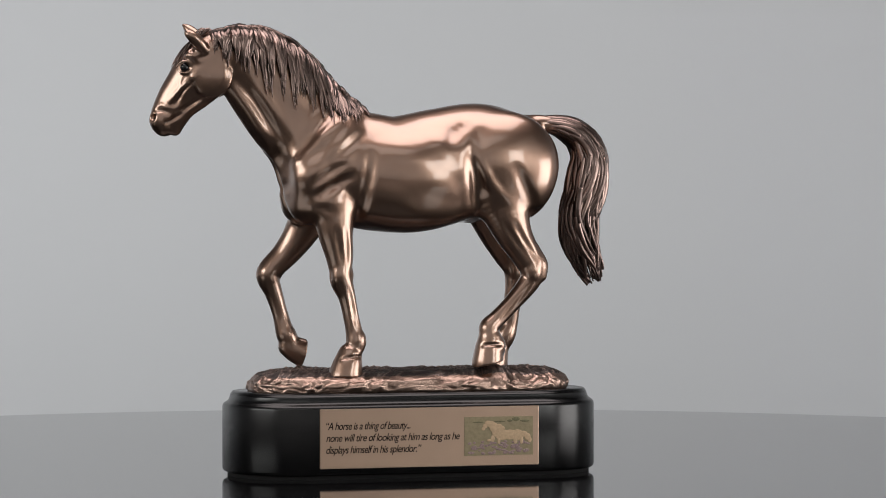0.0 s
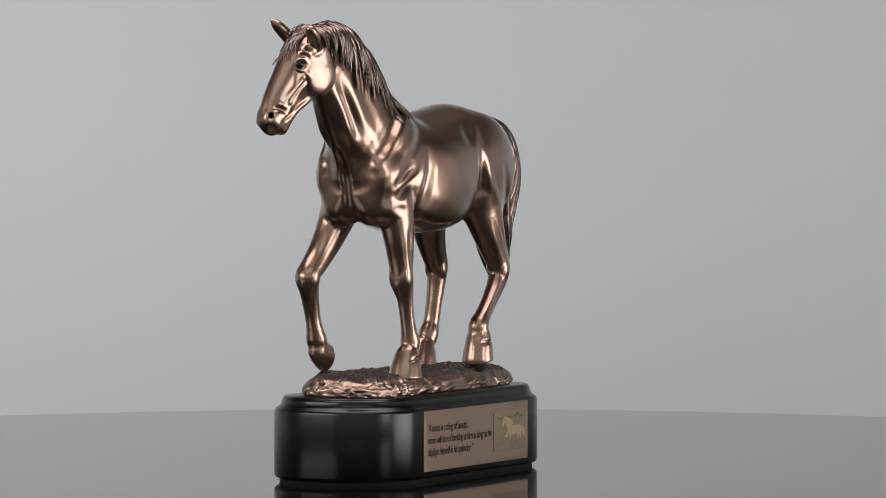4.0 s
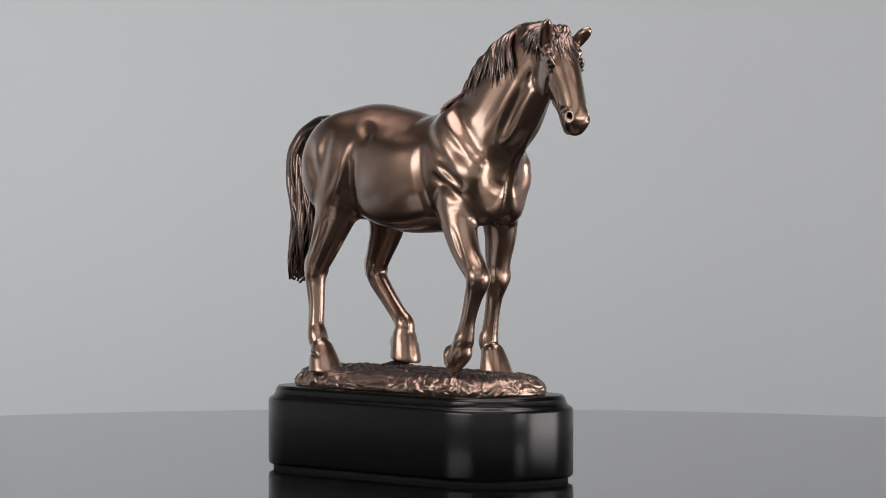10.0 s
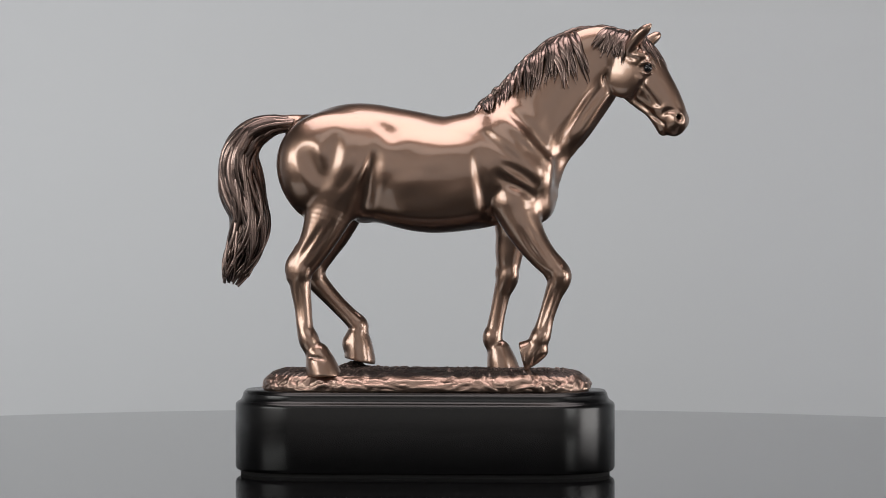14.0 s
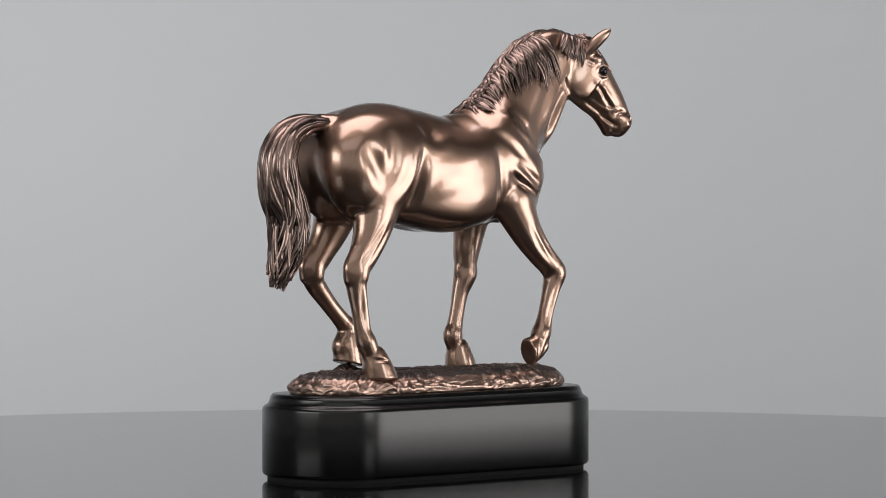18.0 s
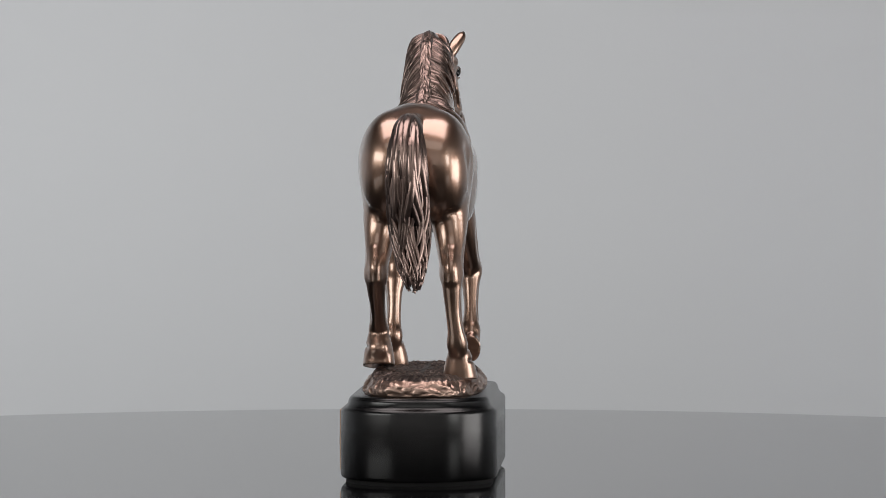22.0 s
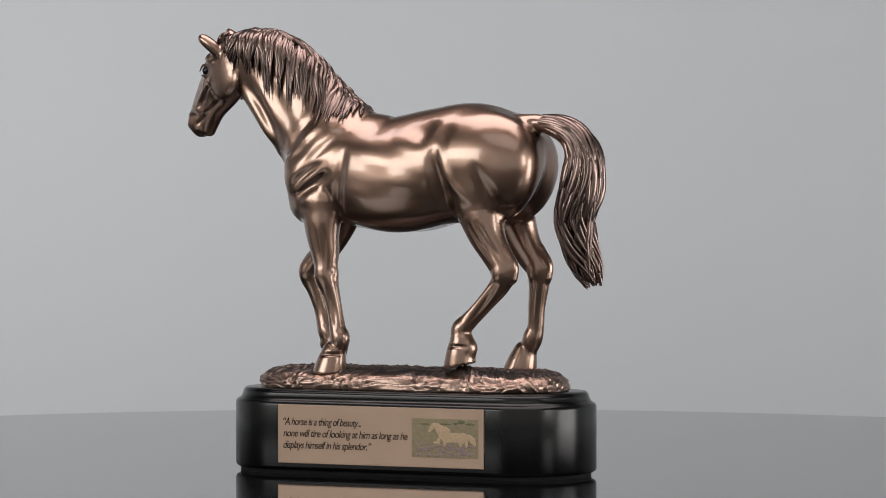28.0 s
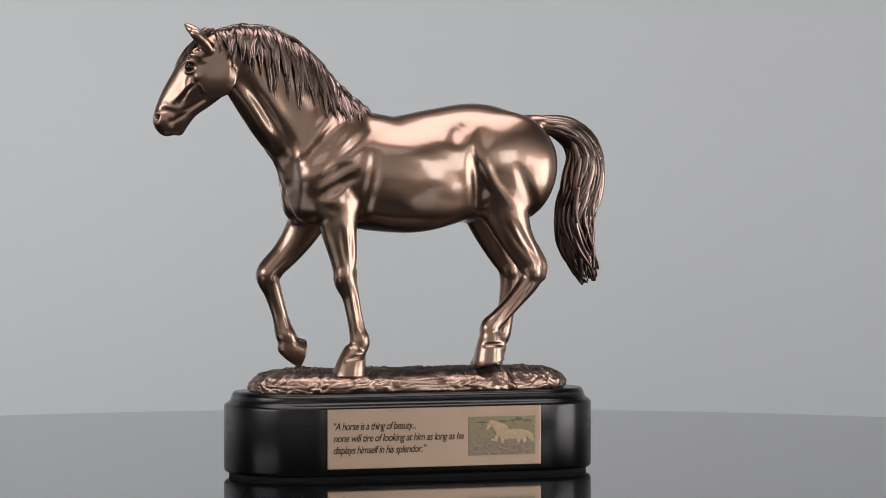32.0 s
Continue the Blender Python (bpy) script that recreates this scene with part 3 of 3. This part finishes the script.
def grow_hair(locks):
    rnd = random.Random(4)
    left, right, front = skin_height(1, 1), skin_height(1, -1), skin_height(0, 1)

    def at(table, x, z, default):
        i, k = int((x - LOW[0]) / STEP), int((z - LOW[2]) / STEP)
        if 0 <= i < table.shape[0] and 0 <= k < table.shape[1] and not math.isnan(table[i, k]):
            return float(table[i, k])
        return default

    def lock(c, side, length, tip, r, lift, curl=1.0):
        """A lock from the crest at c that falls to the x of its tuft's tip."""
        x0, z0 = crest(c)
        x0 += rnd.uniform(-3, 3)
        wave, ph = curl * min(1.0, length / 85) * rnd.uniform(2.0, 9.0), rnd.uniform(0, 6.3)
        path = []
        last = MID
        for i in range(18):
            t = i / 17
            x = x0 + (tip - x0) * t ** 0.8 + wave * math.sin(ph + 7 * t) * t * (1.1 - t)
            z = z0 - length * t ** 1.15 + 4 * (1 - t)
            y = at(left if side > 0 else right, x, z, last)
            last = y
            if t < 0.18:
                y = MID + (y - MID) * (t / 0.18)
            path.append((x, y + side * (lift * min(1, 3 * t) + 0.6), z))
        locks.add(path, r, (1.0, 0.8))

    def fall(side, c0, c1, tufts, each, reach, sweep, lift0, curl=1.0, thick=1.0):
        """Tufts of hair along the crest; the locks of a tuft meet near its tip."""
        for k in range(tufts):
            cc = c0 + (c1 - c0) * (k + rnd.uniform(0.2, 0.8)) / tufts
            xt, _ = crest(cc)
            tip = xt + sweep(cc) + rnd.uniform(-9, 9)
            long = reach(cc) * rnd.uniform(0.8, 1.06)
            lift = lift0 + rnd.uniform(0, 3.5)
            for j in range(each):
                c = cc + rnd.uniform(-0.6, 0.6) * (c1 - c0) / tufts * 1.6
                lock(min(1, max(0, c)), side, long * rnd.uniform(0.66, 1.04), tip + rnd.uniform(-3, 3), thick * rnd.uniform(2.6, 5.4), lift + rnd.uniform(0, 4), curl)

    def reach_left(c):
        return float(np.interp(c, (0, 0.17, 0.33, 0.5, 0.67, 0.83, 1.0), (14, 62, 102, 122, 122, 92, 40)))

    def reach_right(c):
        return float(np.interp(c, (0, 0.17, 0.33, 0.5, 0.6), (8, 32, 62, 98, 104)))
    # the long fall on the left, in two layers
    fall(1, 0.0, 1.0, 27, 9, reach_left, lambda c: -10 + 10 * (c > 0.75), 0.0, 1.5, 1.15)
    fall(1, 0.02, 0.98, 21, 7, lambda c: 0.88 * reach_left(c), lambda c: -12 + 16 * (c > 0.75), 4.0, 1.9, 1.2)
    # the shorter, broken fall on the right, with a bare patch behind the ear
    fall(-1, 0.0, 0.62, 15, 7, reach_right, lambda c: -16, 0.0, 1.8, 1.15)
    fall(-1, 0.04, 0.60, 11, 7, lambda c: 0.82 * reach_right(c), lambda c: -4 + 20 * (c > 0.46), 3.5, 2.2, 1.25)
    fall(-1, 0.56, 0.64, 2, 6, lambda c: 88, lambda c: 34, 2.0, 1.6, 1.0)
    fall(-1, 0.86, 1.0, 8, 7, lambda c: 44, lambda c: -26, 1.0, 1.6, 1.1)
    fall(-1, 0.92, 1.0, 3, 6, lambda c: 56, lambda c: -16, 1.0, 1.4, 0.9)
    # hair lying along the crest
    for i in range(110):
        c0 = rnd.uniform(0.05, 1.0)
        off = rnd.uniform(-9, 9)
        path = []
        for j in range(9):
            t = j / 8
            x0, z0 = crest(max(0.0, c0 - 0.13 * t))
            path.append((x0, MID + off * (0.5 + 0.9 * t), z0 + 4.5 - abs(off) * 0.25 - 5 * t * t))
        locks.add(path, rnd.uniform(2.6, 4.2))
    # forelock
    for i in range(58):
        q0, q1 = rnd.uniform(-15, 15), rnd.uniform(-25, 25)
        x0, z0 = rnd.uniform(372, 392), rnd.uniform(778, 790)
        length = rnd.uniform(34, 62)
        path = []
        for j in range(12):
            t = j / 11
            z = z0 - length * t
            q = q0 + (q1 - q0) * t
            s = (x0 + 34 * min(1, 2 * t) - HEAD[0]) / 0.94
            x, y = from_head(s, q)
            jy, jz = int((y - LOW[1]) / STEP), int((z - LOW[2]) / STEP)
            if 0 <= jy < SIZE[1] and 0 <= jz < SIZE[2] and not math.isnan(front[jy, jz]) and t > 0.25:
                x = float(front[jy, jz]) + 1.5
            if path:
                x = min(max(x, path[-1][0] - 5), path[-1][0] + 6)
            path.append((x, y, z))
        locks.add(path, rnd.uniform(2.6, 4.2))
    # tail: a core and the locks that wrap it
    ctl = np.array([(-218, -2, 624, 12, 13), (-258, 1, 623, 15, 17), (-300, 3, 605, 22, 24), (-322, 4, 565, 31, 31), (-313, 3, 508, 37, 35),
                    (-297, -1, 456, 36, 35), (-305, -5, 408, 34, 31), (-323, -8, 368, 27, 22), (-334, -9, 338, 14, 10)], float)
    s = np.linspace(0, 1, len(ctl))

    def tail(t):
        return np.array([np.interp(t, s, ctl[:, k]) for k in range(5)])
    core = [tail(t) for t in np.linspace(0, 0.96, 30)]
    for a, r in ((0.0, 0.8), (2.1, 0.75), (4.2, 0.75)):
        path = [(p[0] + 0.32 * p[3] * math.cos(a), p[1] + 0.32 * p[4] * math.sin(a), p[2]) for p in core]
        rr = np.array([p[3] for p in core])
        locks.add(path, float(rr.mean()) * r, sides=12)
    for i in range(120):
        a = rnd.uniform(0, 2 * math.pi)
        t0 = 0 if i < 54 else rnd.uniform(0, 0.45)
        t1 = rnd.uniform(0.9, 1.0) if i % 3 else rnd.uniform(0.6, 0.95)
        w, ph, twist = rnd.uniform(0.05, 0.16), rnd.uniform(0, 6.3), rnd.uniform(-1.1, 1.1)
        path = []
        for j in range(28):
            t = t0 + (t1 - t0) * j / 27
            p = tail(t)
            d = tail(min(1, t + 0.02)) - tail(max(0, t - 0.02))
            n = np.array([-d[2], 0, d[0]])
            n /= np.linalg.norm(n) + 1e-9
            aa = a + twist * t + 0.4 * math.sin(ph + 9 * t)
            out = 0.86 + w * math.sin(2 * ph + 13 * t)
            path.append(p[:3] + out * (p[3] * math.cos(aa) * n + p[4] * math.sin(aa) * np.array([0, 1.0, 0])))
        locks.add(path, rnd.uniform(3.6, 8.5), sides=6, tip=0.3)


def horse(parent):
    carve_horse()
    verts, faces = surface()
    locks = Locks()
    grow_hair(locks)
    n = len(verts)
    eyes_v, eyes_f = [], []
    for s in (1, -1):
        x, y = from_head((415 - HEAD[0]) / 0.94, s * 24.5)
        bm = bmesh.new()
        bmesh.ops.create_uvsphere(bm, u_segments=16, v_segments=10, radius=8.0, matrix=Matrix.Translation((x, y, 721)))
        base = len(eyes_v)
        bm.verts.index_update()
        eyes_v += [v.co[:] for v in bm.verts]
        eyes_f += [[base + v.index for v in f.verts] for f in bm.faces]
        bm.free()
    hv = np.concatenate(locks.v)
    allv = np.concatenate([verts, hv, np.array(eyes_v)]) * U
    f = faces.tolist()
    allf = f + [[i + n for i in q] for q in locks.f] + [[i + n + len(hv) for i in q] for q in eyes_f]
    me = bpy.data.meshes.new("horse_statue")
    me.from_pydata(allv.tolist(), [], allf)
    slots = np.zeros(len(allf), np.int32)
    slots[len(f):len(f) + len(locks.f)] = 1
    slots[len(f) + len(locks.f):] = 2
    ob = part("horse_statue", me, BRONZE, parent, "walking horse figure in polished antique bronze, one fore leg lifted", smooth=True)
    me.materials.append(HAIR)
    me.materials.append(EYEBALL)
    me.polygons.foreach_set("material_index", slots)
    me.update()
    return ob


# ---- the trophy's base ----
def rocky_ground(parent):
    """A low slab of hammered ground under the hooves."""
    cx, cy, hx, hy = 15, -12, 288, 103
    bm = bmesh.new()
    n, rows = 620, []
    prof = [(5.0, 153.0), (1, 155)] + [(-2.5 * math.sin(math.pi * i / 14) + 4 * (i / 14) ** 2, 155 + 20 * i / 14) for i in range(1, 14)]
    prof += [(5, 176), (8, 178.5), (12, 181), (17, 183.5), (22, 185.5), (28, 187.5), (34, 189)] + [(34 + 2.15 * i, 190) for i in range(1, 31)]

    def ridged(p, f):
        return 1 - 2 * abs(noise.noise(p * f))
    for inset, z in prof:
        ring = []
        for i in range(n):
            a = 2 * math.pi * i / n
            e = 2 / 3.2
            x = (hx - inset) * math.copysign(abs(math.cos(a)) ** e, math.cos(a))
            y = (hy - inset) * math.copysign(abs(math.sin(a)) ** e, math.sin(a))
            p = Vector((x, y, z * 1.6))
            out = Vector((x / hx ** 2, y / hy ** 2, 0)).normalized()
            q = p + Vector((noise.noise(p * 0.02), noise.noise(p * 0.02 + Vector((9, 0, 0))), noise.noise(p * 0.02 + Vector((0, 7, 0))))) * 26
            near = noise.voronoi(Vector((q.x * 0.034, q.y * 0.034, q.z * 0.060)))[0]
            crumb = noise.voronoi(p * 0.075)[0]
            side = min(0.5, near[1] - near[0]) * 4.5 - 1.2 + noise.noise(p * 0.013) * 4 + ridged(q, 0.018) * 2.6 + max(0, ridged(q, 0.04)) ** 3 * 2.4 + ridged(q, 0.11) * 0.6 + noise.noise(q * 0.2) * 0.5 - 2
            top = ridged(q, 0.03) * 1.8 + ridged(q, 0.085) * 2.2 + noise.noise(p * 0.2) * 2.0 + abs(noise.noise(p * 0.33)) * 1.6 + max(0.0, 0.42 - crumb[0]) * 15 * (0.4 + 0.6 * noise.noise(p * 0.03 + Vector((3, 3, 3)))) - 1.5
            f = min(1.0, max(0.0, (inset - 3) / 12))
            b = 0 if z < 154 else 1
            lump = 13 * math.exp(-(((cx + x + 119) / 24) ** 2 + ((cy + y - 61) / 16) ** 2))
            lump += 7 * math.exp(-(((cx + x - 192) / 16) ** 2 + ((cy + y + 87) / 16) ** 2))
            dip = 1.5 * math.exp(-((x / 250) ** 6 + (y / 75) ** 6))
            ring.append(bm.verts.new((U * (cx + x + out.x * side * (1 - f)), U * (cy + y + out.y * side * (1 - f)),
                                      U * (z + b * (top * f + side * 0.4 * (1 - f) + (lump - dip) * f)))))
        rows.append(ring)
    for a, b in zip(rows, rows[1:]):
        for i in range(n):
            bm.faces.new((a[i], a[(i + 1) % n], b[(i + 1) % n], b[i]))
    bm.faces.new(rows[0][::-1])
    bm.faces.new(rows[-1])
    for i, f in enumerate(bm.faces):
        f.material_index = 1 if i >= 17 * n else 0
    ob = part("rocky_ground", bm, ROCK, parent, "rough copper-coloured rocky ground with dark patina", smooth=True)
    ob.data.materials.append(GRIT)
    return ob


def lettering(text, size, x, z, parent):
    cu = bpy.data.curves.new("lettering", "FONT")
    cu.body, cu.size, cu.shear, cu.extrude, cu.space_line, cu.space_character = text, size, 0.28, 0.00003, 1.02, 0.90
    cu.offset = U * 0.14
    tmp = new("lettering_curve", cu)
    bpy.context.view_layer.update()
    me = bpy.data.meshes.new_from_object(tmp.evaluated_get(bpy.context.evaluated_depsgraph_get()))
    bpy.data.objects.remove(tmp)
    me.transform(Matrix.Translation((x, 0, z)) @ pose(0, 0, 0, 90, 0, 180))
    me.materials.clear()
    return part("lettering", me, INK, parent, "black italic engraved lines of a quotation")


def plaque(parent):
    y = 126.0
    def sheet(x0, x1, z0, z1, lift, thick=0.6):
        return box(U * x0, U * x1, U * (y + lift - thick), U * (y + lift), U * z0, U * z1)
    pl = part("plaque", box(U * -183, U * 215, U * 122, U * y, U * 25, U * 129, 0.0003), BRASS, parent, "gold-coloured metal plaque with a quotation and a picture")
    lines = ("\u201cA horse is a thing of beauty...", "none will tire of looking at him as long as he", "displays himself in his splendor.\u201d")
    for i, line in enumerate(lines):
        ob = lettering(line, U * 18.6, 0, 0, pl)
        w = max(v.co.x for v in ob.data.vertices) - min(v.co.x for v in ob.data.vertices)
        want = U * (152, 242, 172)[i]
        ob.data.transform(Matrix.Diagonal((want / w, 1, 1, 1)))
        right = max(v.co.x for v in ob.data.vertices)
        ob.data.transform(Matrix.Translation((U * 204 - right, U * (y + 0.1), U * (93 - 20.5 * i))))
    pic = part("picture", sheet(-172, -46, 43, 111, 0.8), MEADOW, pl, "small printed picture of a cream horse in a flowery meadow")
    bm = bmesh.new()
    rnd = random.Random(8)

    def dab(u, v, ru, rv, tilt, lift):
        """A flat printed spot, placed by its share of the picture's width and height."""
        m = Matrix.Translation((U * (-46 - 126 * u), U * (y + lift), U * (111 - 68 * v))) @ pose(0, 0, 0, 0, tilt, 0) @ Matrix.Diagonal((U * 126 * ru, U * 0.2, U * 68 * rv, 1))
        bmesh.ops.create_uvsphere(bm, u_segments=12, v_segments=6, radius=1, matrix=m)
    for i in range(60):
        dab(rnd.uniform(0.06, 0.94), 0.64 + 0.31 * rnd.random(), rnd.uniform(0.015, 0.05), rnd.uniform(0.015, 0.045), rnd.uniform(-20, 20), 1.3)
    part("flowers", bm, FLOWERS, pic)
    bm = bmesh.new()
    for u, v, ru, rv in ((0.75, 0.07, 0.06, 0.05), (0.66, 0.11, 0.04, 0.03), (0.5, 0.13, 0.1, 0.02), (0.2, 0.14, 0.08, 0.02), (0.88, 0.12, 0.07, 0.03)):
        dab(u, v, ru, rv, 0, 1.0)
    part("trees", bm, TREES, pic)
    bm = bmesh.new()
    for u, v, ru, rv in ((0.34, 0.16, 0.045, 0.06), (0.30, 0.24, 0.035, 0.06), (0.275, 0.31, 0.028, 0.045), (0.39, 0.20, 0.06, 0.09), (0.43, 0.28, 0.065, 0.13), (0.47, 0.38, 0.075, 0.15),
                         (0.50, 0.24, 0.05, 0.05), (0.54, 0.30, 0.05, 0.06), (0.55, 0.47, 0.11, 0.14), (0.66, 0.47, 0.12, 0.13), (0.77, 0.48, 0.10, 0.14), (0.86, 0.46, 0.06, 0.08),
                         (0.92, 0.53, 0.045, 0.09), (0.95, 0.61, 0.03, 0.07), (0.41, 0.57, 0.03, 0.09), (0.36, 0.61, 0.035, 0.03), (0.50, 0.62, 0.022, 0.09), (0.74, 0.62, 0.03, 0.09), (0.83, 0.62, 0.025, 0.1)):
        dab(u, v, ru, rv, 0, 1.6)
    part("printed_horse", bm, PALOMINO, pic, "plain cream shape of a horse")
    return pl


def trophy():
    thing = tagged(new("horse_trophy"), "bronze walking horse trophy on a black plinth with gold plaque", "trophy")
    thing.location = (0, 0, TOP)
    plan = (13, -12, 335, 135, 124)
    prof = [(5, 13), (2, 15), (0, 19), (0, 127), (1, 131), (4, 134), (7, 135.5), (10, 138), (12, 142), (13.5, 147), (14, 149.5), (15.5, 150), (16, 152), (18, 154)]
    part("plinth", rings([rounded_plan(*plan, i, z) for i, z in prof]), BLACK, thing, "satin black lacquered plinth with a coved upper edge", smooth=True)
    part("foot_pad", rings([rounded_plan(*plan, 9, zz) for zz in (6.3, 13.2)]), FELT, thing, "black felt pad under the plinth")
    rocky_ground(thing)
    plaque(thing)
    horse(thing)
    return thing


studio()
TURNTABLE = turntable()
TROPHY = trophy()


def motions():
    rows = [(t / 2, PHASE + SPIN * t / 2) for t in range(0, 65)]
    for thing in (TURNTABLE, TROPHY):
        walk(thing, [(float(t), pose(0, 0, TOP - (6 * U if thing is TROPHY else 0), 0, 0, a)) for t, a in rows])


motions()
